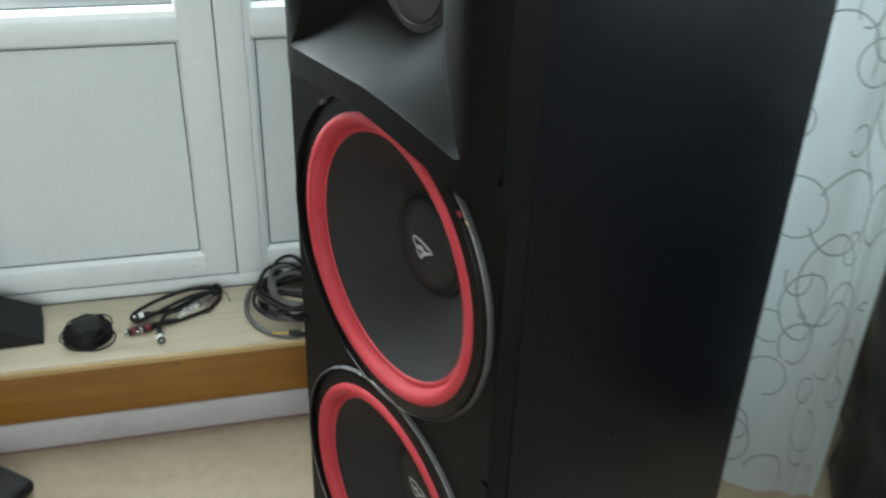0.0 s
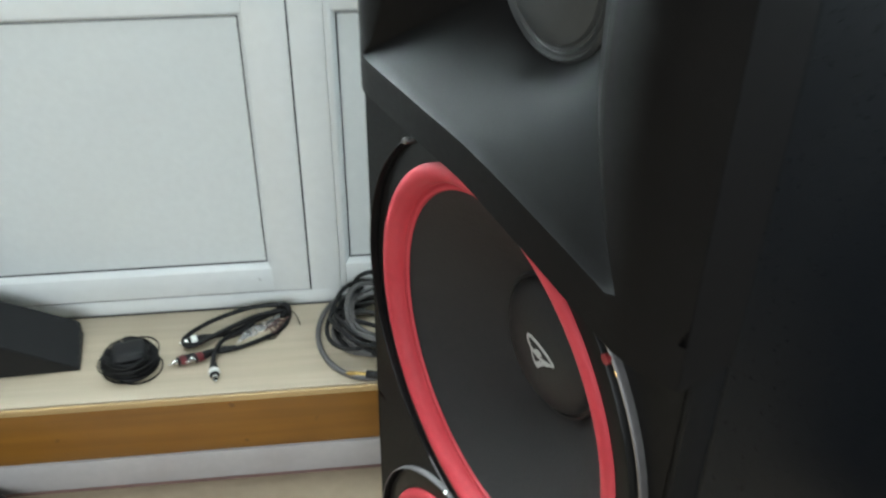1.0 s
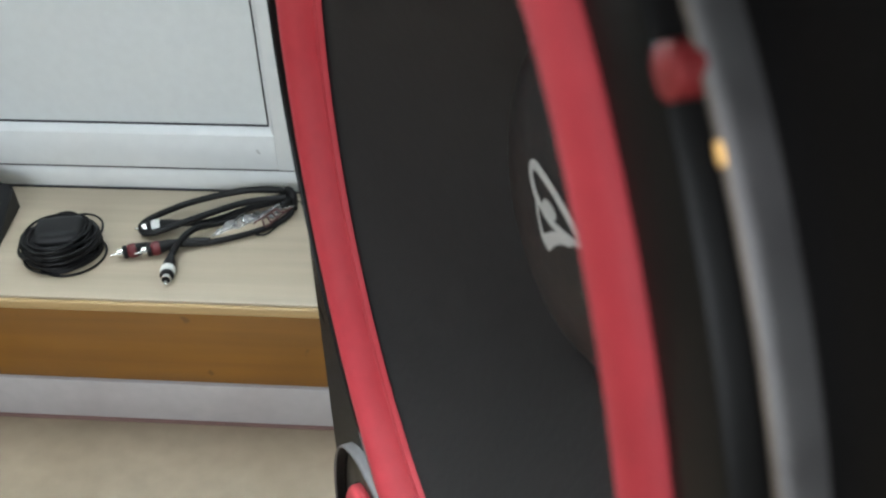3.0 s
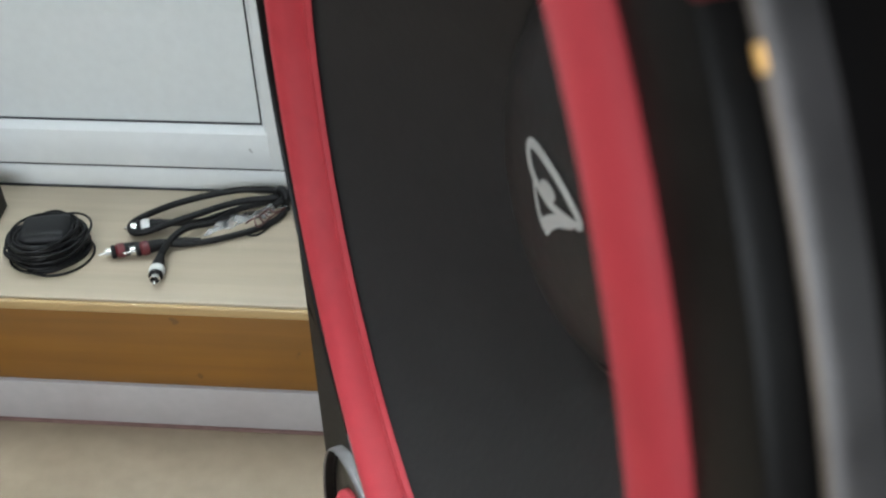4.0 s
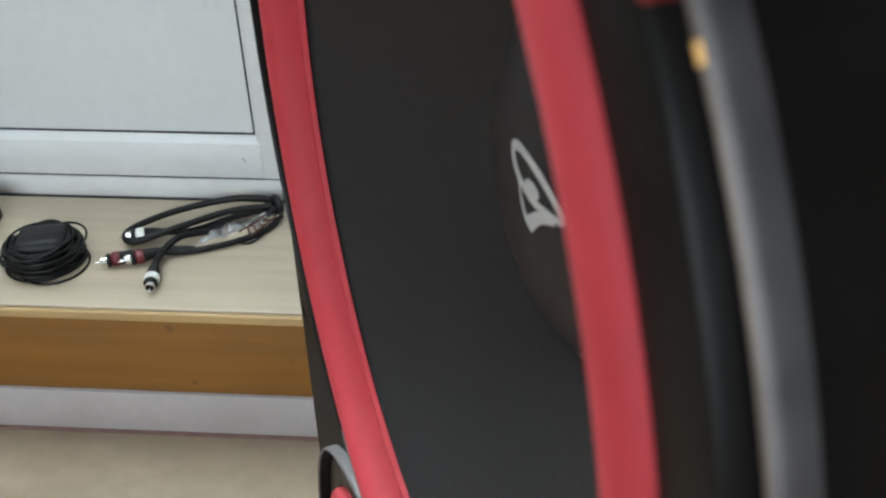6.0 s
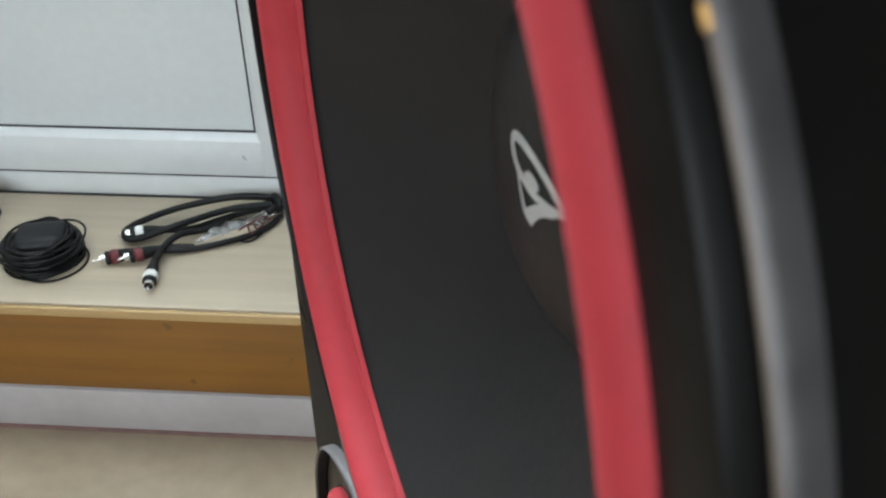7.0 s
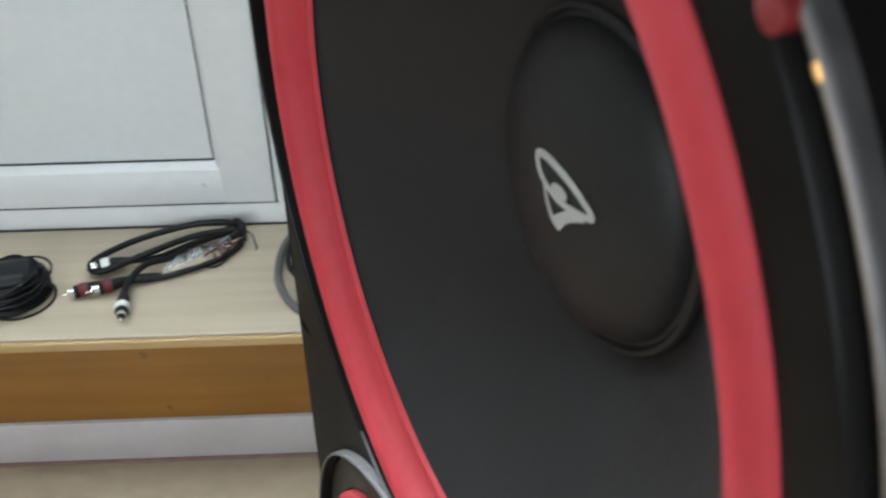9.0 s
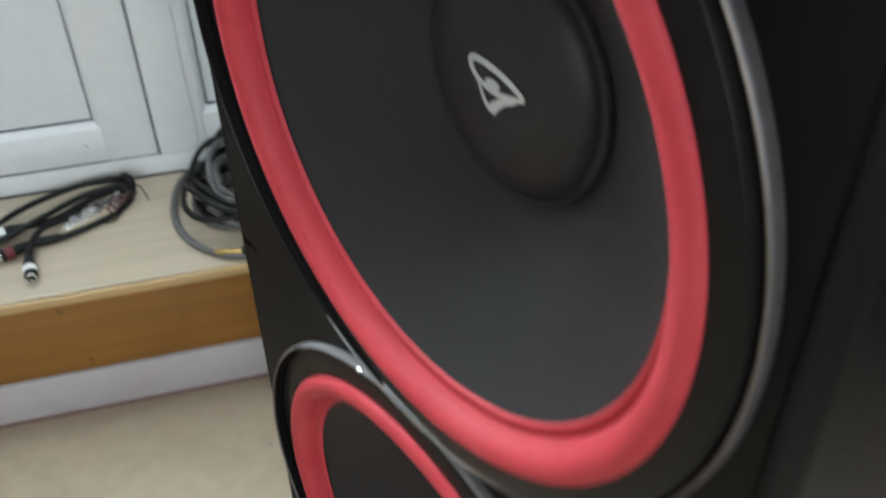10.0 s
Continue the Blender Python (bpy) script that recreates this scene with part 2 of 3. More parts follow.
def bead(x0, x1, z0, z1, run, y0, y1):
    """A sloped glazing bead round the opening, from the face y0 down to y1 at the panel."""
    bm = bmesh.new()
    o = [bm.verts.new(v) for v in ((x0 - run, y0, z0 - run), (x1 + run, y0, z0 - run), (x1 + run, y0, z1 + run), (x0 - run, y0, z1 + run))]
    k = [bm.verts.new(v) for v in ((x0 - 0.003, y0 + 0.004, z0 - 0.003), (x1 + 0.003, y0 + 0.004, z0 - 0.003), (x1 + 0.003, y0 + 0.004, z1 + 0.003), (x0 - 0.003, y0 + 0.004, z1 + 0.003))]
    i = [bm.verts.new(v) for v in ((x0, y1, z0), (x1, y1, z0), (x1, y1, z1), (x0, y1, z1))]
    for a, b in ((o, k), (k, i)):
        for j in range(4):
            bm.faces.new((a[j], a[(j + 1) % 4], b[(j + 1) % 4], b[j]))
    return bm


def leaf(name, label, x0, x1, sash_l, sash_r):
    """A door leaf of white pvc: a filled panel below, glazing above."""
    d = thing(name, label, "door", pose(0, 0, 0), kind="structure")
    zb, zt, gb, gt = 0.247, 0.6425, 0.700, 2.12
    run, py = 0.0065, -0.0205
    fy = FRAME_Y
    part("stile", box(x0 - sash_l, x0 - run, fy, 0.03, 0.197, gt + 0.06, 0.0008), PVC, d)
    part("stile", box(x1 + run, x1 + sash_r, fy, 0.03, 0.197, gt + 0.06, 0.0008), PVC, d)
    part("bottom_rail", box(x0 - run, x1 + run, fy + 0.0005, 0.03, 0.197, zb - run, 0.0012), PVC, d)
    part("middle_rail", box(x0 - run, x1 + run, fy + 0.0005, 0.03, zt + run, gb - 0.012, 0.0012), PVC, d)
    part("top_rail", box(x0 - run, x1 + run, fy + 0.0005, 0.03, gt + 0.012, gt + 0.06, 0.002), PVC, d)
    part("panel", box(x0 - 0.004, x1 + 0.004, py + 0.0005, 0.022, zb - 0.004, zt + 0.004), PVC_PANEL, d, "white infill panel, faintly dirty", smooth=False)
    part("panel_bead", bead(x0, x1, zb, zt, run, fy, py), PVC, d)
    part("glazing_bead", bead(x0, x1, gb, gt, 0.0125, fy, 0.0015), PVC, d)
    for nm, gy, (a, b, c, e) in (("panel_gasket", py, (x0, x1, zb, zt)), ("glass_gasket", 0.001, (x0, x1, gb, gt))):
        bm = bmesh.new()
        w = 0.0016
        for q in ((a, b, e - w, e), (a, a + w, c + w, e - w), (b - w, b, c + w, e - w), (a, b, c, c + w)):
            box(q[0], q[1], gy - 0.0014, gy + 0.0006, q[2], q[3], bm=bm)
        part(nm, bm, GASKET, d, smooth=False)
    g = part("glass", box(x0 - 0.004, x1 + 0.004, 0.004, 0.010, gb - 0.004, gt + 0.004), GLASS, d, smooth=False)
    g.visible_shadow = False
    return d


leaf("door_1", "white plastic balcony door, filled panel below and glass above", -0.60, 0.004, 0.065, 0.062)
leaf("window_1", "white plastic fixed side light, filled panel below, glass above", 0.1305, 0.60, 0.0155, 0.05)
tf = thing("door_frame", "white plastic fixed frame round the balcony door", "frame", pose(0, 0, 0), kind="structure")
part("sill_bar", box(-0.72, 0.72, FRAME_Y + 0.004, 0.05, 0.166, 0.1930, 0.0025), PVC, tf)
part("mullion", box(0.0682, 0.1148, FRAME_Y + 0.001, 0.05, 0.194, 2.25, 0.0025, 3), PVC, tf)
part("jamb", box(-0.72, -0.668, FRAME_Y, 0.05, 0.194, 2.25, 0.003), PVC, tf)
part("jamb", box(0.652, 0.72, FRAME_Y, 0.05, 0.194, 2.25, 0.003), PVC, tf)
part("head", box(-0.665, 0.65, FRAME_Y, 0.05, 2.184, 2.25, 0.003), PVC, tf)
part("seal", box(-0.665, 0.6, -0.0265, 0.0, 0.1928, 0.1972), GASKET, tf, smooth=False)
part("seal", box(0.0662, 0.0681, -0.026, 0.0, 0.197, 2.18), GASKET, tf, smooth=False)

# raised step along the door
step = thing("raised_step", "raised step, pale laminate top and honey wood front", "step", pose(0, 0, 0))
part("top_board", box(X0 + 0.002, 1.2, LEDGE_Y + 0.0066, FRAME_Y + 0.0015, LEDGE_Z - 0.018, LEDGE_Z, 0.0015), LAMINATE, step, "pale wood-grain laminate board")
part("nosing", box(X0 + 0.002, 1.2, LEDGE_Y, LEDGE_Y + 0.0048, 0.1546, LEDGE_Z - 0.0005, 0.002, 3), NOSING, step, "narrow lighter wooden edge strip")
part("fascia", box(X0 + 0.002, 1.2, LEDGE_Y + 0.003, LEDGE_Y + 0.02, 0.0577, 0.1545, 0.001), FASCIA, step, "honey-brown wooden front board")
part("skirting", box(X0 + 0.002, 1.2, LEDGE_Y - 0.001, LEDGE_Y + 0.014, FLOOR_Z + 0.003, 0.0575, 0.002), SKIRT, step, "scuffed white skirting strip")
part("joint", box(X0 + 0.002, 1.2, LEDGE_Y - 0.0035, LEDGE_Y + 0.004, FLOOR_Z, FLOOR_Z + 0.0032, 0.001), material("sealant", (0.20, 0.115, 0.10), 0.6, grain=(60, 0.15)), step)
part("back_joint", box(X0 + 0.002, 1.2, FRAME_Y + 0.0016, FRAME_Y + 0.0039, LEDGE_Z - 0.012, LEDGE_Z + 0.0008), GASKET, step, "dark joint against the door frame", smooth=False)
part("core", box(X0 + 0.002, 1.2, LEDGE_Y + 0.021, FRAME_Y + 0.001, FLOOR_Z, LEDGE_Z - 0.019), PAINT, step, smooth=False)

# pale daylight outside the glazing
out = bpy.data.materials.new("outdoor_haze")
out.use_nodes = True
on, ol = out.node_tree.nodes, out.node_tree.links
on.remove(on["Principled BSDF"])
em = on.new("ShaderNodeEmission")
em.inputs["Strength"].default_value = 1.1
vz = on.new("ShaderNodeTexNoise")
vz.inputs["Scale"].default_value = 2.5
vr = on.new("ShaderNodeValToRGB")
vr.color_ramp.elements[0].position, vr.color_ramp.elements[0].color = 0.36, (0.16, 0.19, 0.22, 1)
vr.color_ramp.elements[1].position, vr.color_ramp.elements[1].color = 0.50, (0.82, 0.90, 0.95, 1)
ol.new(vz.outputs["Fac"], vr.inputs["Fac"])
ol.new(vr.outputs[0], em.inputs["Color"])
ol.new(em.outputs[0], on["Material Output"].inputs["Surface"])
tagged(part("backdrop", box(-6, 6, 5.0, 5.1, -3, 5), out, smooth=False), "pale hazy outdoor distance behind the glass", "backdrop", kind="structure")

# ---- loudspeaker ----
SPK = pose(0.2342, -0.6616, 0.0, 0, 0, 23.531 - 90)
tower = thing("tower_speaker", "large black tower loudspeaker with two red-rimmed woofers", "loudspeaker", SPK)
HW, DEPTH, TOP, R1, R2 = 0.2075, 0.471, 1.13, 0.5858, 0.1996
part("side_panel", box(-HW + 0.001, -HW + 0.019, 0.028, DEPTH, FLOOR_Z, TOP - 0.003, 0.003, 3), CAB, tower, "black vinyl-wrapped side panel")
part("side_panel", box(HW - 0.019, HW - 0.001, 0.028, DEPTH, FLOOR_Z, TOP - 0.003, 0.003, 3), CAB, tower, "black vinyl-wrapped side panel")
part("back_panel", box(-HW + 0.0195, HW - 0.0195, DEPTH - 0.018, DEPTH - 0.001, FLOOR_Z, TOP - 0.003), CAB, tower, smooth=False)
part("top_panel", box(-HW + 0.0195, HW - 0.0195, 0.028, DEPTH - 0.0185, TOP - 0.02, TOP - 0.003), CAB, tower, smooth=False)
part("bottom_panel", box(-HW + 0.0195, HW - 0.0195, 0.028, DEPTH - 0.0185, FLOOR_Z, 0.02), CAB, tower, smooth=False)
part("divider", box(-HW + 0.0195, HW - 0.0195, 0.022, DEPTH - 0.0185, 0.776, 0.792), CAB, tower, smooth=False)
part("divider", box(-HW + 0.0195, HW - 0.0195, 0.0215, DEPTH - 0.0185, 0.3900, 0.3955), CAB, tower, smooth=False)
for sx in (-1, 1):
    x0, x1 = sorted((sx * (HW - 0.018), sx * (HW - 0.006)))
    part("seam_strip", box(x0, x1, 0.0205, 0.0279, 0.004, TOP - 0.01), GLOSS, tower, smooth=False)


def baffle_plate():
    """The front board with two round openings."""
    bm = bmesh.new()
    rad, seg = 0.1928, 96
    for zc, z0, z1 in ((R1, 0.3927, 0.7850), (R2, 0.004, 0.3927)):
        for y in (0.0, 0.020):
            ring, rim = [], []
            for k in range(seg):
                a = 2 * math.pi * (k + 0.5) / seg
                c, s = math.cos(a), math.sin(a)
                lim = min(HW - 0.005 if abs(c) < 1e-6 else (HW - 0.005) / abs(c), ((z1 - zc) if s > 0 else (zc - z0)) / max(abs(s), 1e-6))
                ring.append(bm.verts.new((rad * c, y, zc + rad * s)))
                rim.append(bm.verts.new((lim * c, y, zc + lim * s)))
            for k in range(seg):
                j = (k + 1) % seg
                bm.faces.new((ring[k], ring[j], rim[j], rim[k]))
            if y == 0.0:
                front = ring
        for k in range(seg):
            j = (k + 1) % seg
            bm.faces.new((front[k], front[j], ring[j], ring[k]))
    return bm


part("baffle", baffle_plate(), BAFFLE, tower, "black front baffle", smooth=False)
for sx in (-1, 1):
    x0, x1 = sorted((sx * (HW - 0.0052), sx * (HW - 0.0006)))
    part("baffle_edge", box(x0, x1, 0.0, 0.0262, FLOOR_Z, 0.7520 if sx > 0 else 0.7720, 0.002, 3), BAFFLE, tower)


def woofer(zc):
    w = new("woofer")
    w.parent = tower
    w.location = (0, 0, zc)
    w.rotation_euler = (0, 0, radians(-1.9))
    tagged(w, "fifteen-inch woofer with dark paper cone and red rubber surround")
    part("frame", lathe([(0.1922, -0.0030), (0.1920, 0.0035), (0.1912, 0.0048), (0.1898, 0.0053), (0.1765, 0.0055), (0.1725, 0.0055), (0.1712, 0.0040), (0.1705, -0.0065), (0.150, -0.0125)], I4), FRAME, w, "black pressed frame rim")
    roll = [(0.1738, -0.0040), (0.1742, 0.0050)]
    for i in range(17):
        a = math.pi * i / 16
        up = math.sin(a) ** 0.9 if 0 < i < 16 else 0
        roll.append((0.1666 + 0.0077 * math.cos(a), 0.0057 + 0.0054 * up) if i < 8 else (0.1666 + 0.0104 * math.cos(a), -0.0030 + 0.0141 * up))
    roll += [(0.1556, -0.0034), (0.1548, -0.0032), (0.1535, -0.0026), (0.1516, -0.0024), (0.1500, -0.0031), (0.1491, -0.0054)]
    band = part("surround", lathe(roll, I4, 128), RED, w, "red rubber half-roll surround", loc=(0.0034, 0, 0))
    band.rotation_euler = (0, 0, radians(0.5))
    cone = [(0.1510, -0.0044)]
    for i in range(1, 13):
        t = i / 12
        cone.append((0.1495 - 0.0895 * t, -0.0052 - 0.0623 * (t ** 0.9)))
    part("cone", lathe(cone, I4, 96), CONE, w, "dark grey paper cone", loc=(0.0030, 0, 0))
    cap = [(0.0655, -0.0650), (0.0650, -0.0625), (0.0630, -0.0620), (0.0615, -0.0640), (0.0600, -0.0635)]
    for i in range(1, 11):
        a = i / 10
        cap.append((0.0600 * math.cos(a * math.pi / 2), -0.0635 + 0.0195 * math.sin(a * math.pi / 2)))
    dust = part("dust_cap", lathe(cap, I4, 64), CAP, w, "domed black dust cap")
    at = Matrix.Translation((0, 0, zc))
    ring = [(0.1960, -0.001), (0.1960, 0.0043), (0.1958, 0.0054), (0.1955, 0.0059), (0.1951, 0.0065), (0.1947, 0.0067), (0.1944, 0.0064), (0.1942, 0.0058), (0.1941, 0.0051)]
    if zc == R1:
        part("trim_ring", lathe(ring, at, 96, -115, 80), SILVER, tower, "grey satin metal trim ring")
        # same metal ring; the far arc's dark reflection is painted as black material
        part("trim_ring", lathe(ring, at, 96, 80, 245), FRAME, tower, "far half of the trim ring, its dark reflection put into the colour")
    else:
        part("trim_ring", lathe(ring, at, 128), SILVER, tower, "grey satin metal trim ring")
    # the rim's highlight, painted as a lighter strip on the near arc only
    part("trim_edge", lathe([(0.1953, 0.0064), (0.1951, 0.0067), (0.1947, 0.0069), (0.1943, 0.0066), (0.1941, 0.0060), (0.1940, 0.0052)], at, 72, -100, 75), EDGE, tower, "rim of the trim ring with its warm highlight painted in")
    if zc == R1:
        # warm reflection on the rim, added as a fixed brass-coloured piece
        part("rim_glint", lathe([(0.1953, 0.0066), (0.1950, 0.0070), (0.1946, 0.0072), (0.1942, 0.0069), (0.1939, 0.0062), (0.1938, 0.0052)], at, 8, 38.0, 38.8), WARM_GLINT, tower, "small warm glint painted on the rim")
    else:
        # chrome piece added for the glint on a worn spot of the ring
        part("glint_chip", lathe([(0.1962, 0.0050), (0.1959, 0.0063), (0.1951, 0.0072), (0.1942, 0.0073), (0.1934, 0.0066)], at, 6, 104.3, 105.6), CHROME, tower, "bright glint painted on a worn spot of the trim ring")
        part("ring_joint", lathe([(0.1966, -0.001), (0.1965, 0.0052), (0.1958, 0.0067), (0.1946, 0.0074), (0.1935, 0.0068)], at, 6, 90.4, 93.2), SILVER, tower, "joint of the trim ring")
    part("trim_lining", lathe([(0.1941, 0.0052), (0.1941, 0.0045), (0.1941, -0.012)], at, 128), FRAME, tower)
    return w, dust


def screw_cap(w, deg, r):
    """A low red dome over a frame screw."""
    a = radians(deg)
    m = Matrix.Translation((r * math.cos(a), -0.0042, r * math.sin(a)))
    part("screw_cap", lathe([(0.0036, -0.004), (0.0035, 0.0004), (0.0031, 0.0008), (0.0022, 0.0010), (0.0, 0.0011)], m, 28), material("dull_red_rubber", (0.19, 0.014, 0.015), 0.6, grain=(200, 0.15)), w, "small red rubber screw cap")


def socket(zc, deg, r=0.1948):
    """A small grille catch on the rim."""
    bm = box(-0.005, 0.005, -0.0078, 0.0, -0.0025, 0.0025, 0.001, 2)
    ob = part("grille_catch", bm, SILVER, tower)
    a = radians(deg)
    ob.location = (r * math.cos(a), 0, zc + r * math.sin(a))
    ob.rotation_euler = (0, -a + math.pi / 2, 0)


socket(R1, 128)


def emblem(dust):
    """A plain silver mark: an open leaf-shaped loop, a dot and a forked tail."""
    def dome(x, z):
        q = min((x * x + z * z) / 0.06 ** 2, 0.99)
        return Vector((x, 0.0635 - 0.0195 * math.sqrt(1 - q) - 0.0006, z))

    def ribbon(bm, pts, widths):
        n = len(pts)
        L = []
        for i, (x, z) in enumerate(pts):
            ax, az = pts[max(i - 1, 0)]
            bx, bz = pts[min(i + 1, n - 1)]
            d = math.hypot(bx - ax, bz - az) or 1
            nx, nz = -(bz - az) / d, (bx - ax) / d
            w = widths[i]
            L.append((bm.verts.new(dome(x + nx * w, z + nz * w)), bm.verts.new(dome(x - nx * w, z - nz * w))))
        for a, b in zip(L, L[1:]):
            bm.faces.new((a[0], a[1], b[1], b[0]))

    def flat(p, steps=6):
        return [(v.x, v.z) for v in spline([(x, 0, z) for x, z in p], steps)]

    bm = bmesh.new()
    # leaf-shaped loop
    a = flat([(0.0258, 0.0050), (0.0190, 0.0040), (0.0113, 0.0031), (0.0040, 0.0041), (-0.0021, 0.0061), (-0.0060, 0.0092), (-0.0075, 0.0128), (-0.0045, 0.0148), (0.0011, 0.0152), (0.0097, 0.0142), (0.0179, 0.0120), (0.0239, 0.0093), (0.0272, 0.0073), (0.0276, 0.0058), (0.0258, 0.0050)])
    ribbon(bm, a, [0.0013 + 0.0004 * math.sin(math.pi * i / (len(a) - 1)) for i in range(len(a))])
    # forked tail with a broad foot
    b = flat([(-0.0010, 0.0050), (0.0010, 0.0010), (0.0035, -0.0030), (0.0065, -0.0062), (0.0105, -0.0074)])
    ribbon(bm, b, [0.0008 + 0.0008 * i / (len(b) - 1) for i in range(len(b))])
    c = flat([(0.0085, -0.0068), (0.0112, -0.0038), (0.0150, -0.0004), (0.0190, 0.0016), (0.0240, 0.0036)])
    ribbon(bm, c, [0.0030 - 0.0018 * i / (len(c) - 1) for i in range(len(c))])
    # inner spot
    dot = [bm.verts.new(dome(0.0090 + 0.0050 * math.cos(t * math.pi / 10), 0.0066 + 0.0026 * math.sin(t * math.pi / 10))) for t in range(20)]
    bm.faces.new(dot)
    part("emblem", bm, LOGO, dust, "plain silver printed mark", smooth=False)


for zc in (R1, R2):
    w, dust = woofer(zc)
    emblem(dust)
    if zc == R1:
        screw_cap(w, 41.5, 0.1920)


def bow(u):
    """How far the horn moulding stands forward at u."""
    a = abs(u)
    if a < 0.165:
        return 0.030 - 0.006 * (a / 0.165) ** 2
    q = min((a - 0.165) / (HW - 0.165), 1)
    return 0.024 - 0.019 * q ** 1.6


def lip_foot(u):
    """Lower edge of the lip: an arch over the woofer."""
    return 0.7740 - (0.0225 if u > 0 else 0.009) * abs(u / 0.15) ** 1.35


def lip_rim(u):
    """Upper edge of the lip, where the mouth's floor begins."""
    return 0.8035 - (0.0215 if u > 0 else 0.0080) * abs(u / 0.165) ** 1.6


def horn_mesh():
    """The flared horn mouth: from the round throat out to the waisted rim, then over the rounded pillars to the sides."""
    bm = bmesh.new()
    seg = 160
    zc, hz = 0.909, 0.107
    rows = []
    for k in range(seg):
        a = 2 * math.pi * (k + 0.5) / seg
        c, s = math.cos(a), math.sin(a)
        # waisted rim: straight top and bottom, sides drawn in at the middle
        t = max(abs(c) / 0.150, abs(s) / hz)
        x, z = c / t, s / t
        zz = abs(z) / hz
        wide = 0.126 + 0.042 * zz ** 2.8
        x *= wide / 0.150
        if z < 0:
            z *= 1 + ((zc - lip_rim(x)) / hz - 1) * zz ** 2
        # the mouth's corners run up to the throat's sides, so that floor and roof widen inwards
        b, bc, lift = math.atan2(abs(s), abs(c)), math.atan2(hz, 0.150), radians(28)
        b = b * lift / bc if b < bc else lift + (b - bc) * (math.pi / 2 - lift) / (math.pi / 2 - bc)
        ct, st = math.copysign(0.058 * math.cos(b), c), math.copysign(0.058 * math.sin(b), s)
        dip = 0.009 * (1 - zz ** 3)
        col = []
        for i in range(13):
            f = i / 12
            g = f ** 1.1
            px = ct * (1 - g) + x * g
            pz = st * (1 - g) + z * g
            py = -0.045 + (bow(x) - dip - 0.001 + 0.045) * (f ** 0.78)
            col.append((px, -py, zc + pz))
        side = zz < 0.9999
        for f in (0.02, 0.1, 0.2, 0.32, 0.45, 0.58, 0.7, 0.8, 0.9, 1.0):
            px = math.copysign(abs(x) + (HW - abs(x)) * f, x) if side else x * (1 + f * (HW / wide - 1))
            end = lip_foot(px) + 0.002 if z < 0 else TOP - 0.004
            pz = zc + z if side else zc + z + (end - zc - z) * f
            col.append((px, dip * (1 - min(f / 0.6, 1)) ** 2 - bow(px), pz))
        rows.append([bm.verts.new(v) for v in col])
    for k in range(seg):
        A, B = rows[k], rows[(k + 1) % seg]
        for i in range(len(A) - 1):
            bm.faces.new((A[i], A[i + 1], B[i + 1], B[i]))
        # crisp rim of the mouth
        rim = bm.edges.get((A[12], B[12]))
        if rim and rows[k][12].co.z < lip_rim(rows[k][12].co.x) + 0.004:
            rim.smooth = False
    return bm


def lip_slab(low, high, name, label=""):
    """A bowed slab, following the front in plan, between two heights."""
    bm = bmesh.new()
    n = 64
    lo, hi, blo, bhi = [], [], [], []
    for i in range(n + 1):
        u = -HW + 2 * HW * i / n
        f = bow(u) - 0.0002
        lo.append(bm.verts.new((u, -f, low(u))))
        hi.append(bm.verts.new((u, -f, high(u))))
        blo.append(bm.verts.new((u, 0.0325, low(u) + 0.004)))
        bhi.append(bm.verts.new((u, 0.0325, high(u))))
    for i in range(n):
        bm.faces.new((lo[i], lo[i + 1], hi[i + 1], hi[i]))
        bm.faces.new((blo[i], blo[i + 1], lo[i + 1], lo[i]))
        bm.faces.new((bhi[i], bhi[i + 1], hi[i + 1], hi[i]))
    for i in (0, n):
        bm.faces.new((lo[i], hi[i], bhi[i], blo[i]))
    return part(name, bm, HORN, horn, label)


horn = new("horn")
horn.parent = tower
horn.rotation_euler = (0, 0, radians(-1.9))
tagged(horn, "satin black flared horn moulding")
part("flare", horn_mesh(), HORN, horn)
lip_slab(lip_foot, lambda u: lip_rim(u) - 0.002, "lower_lip")
lip_slab(lambda u: 1.018, lambda u: TOP, "upper_plate")
for sx in (-1, 1):
    x0, x1 = sorted((sx * (HW - 0.003), sx * HW))
    part("side_cheek", box(x0, x1, -0.0045, 0.024 if sx < 0 else 0.0335, lip_rim(sx * HW) - 0.0019, TOP), HORN, horn, smooth=False)
tw = part("tweeter", lathe([(0.0625, -0.044), (0.0620, -0.037), (0.0595, -0.035), (0.0580, -0.038), (0.0560, -0.038), (0.0545, -0.0355), (0.0530, -0.0375), (0.0510, -0.0375), (0.0495, -0.0345), (0.035, -0.0310), (0.017, -0.0295), (0.0, -0.029)], Matrix.Translation((0, 0, 0.909)), 64), TWEET, tower, "grey ringed tweeter dome")

# ---- things on the step ----
def on_step(x, y, turn=0):
    return pose(x, y, LEDGE_Z, 0, 0, turn)


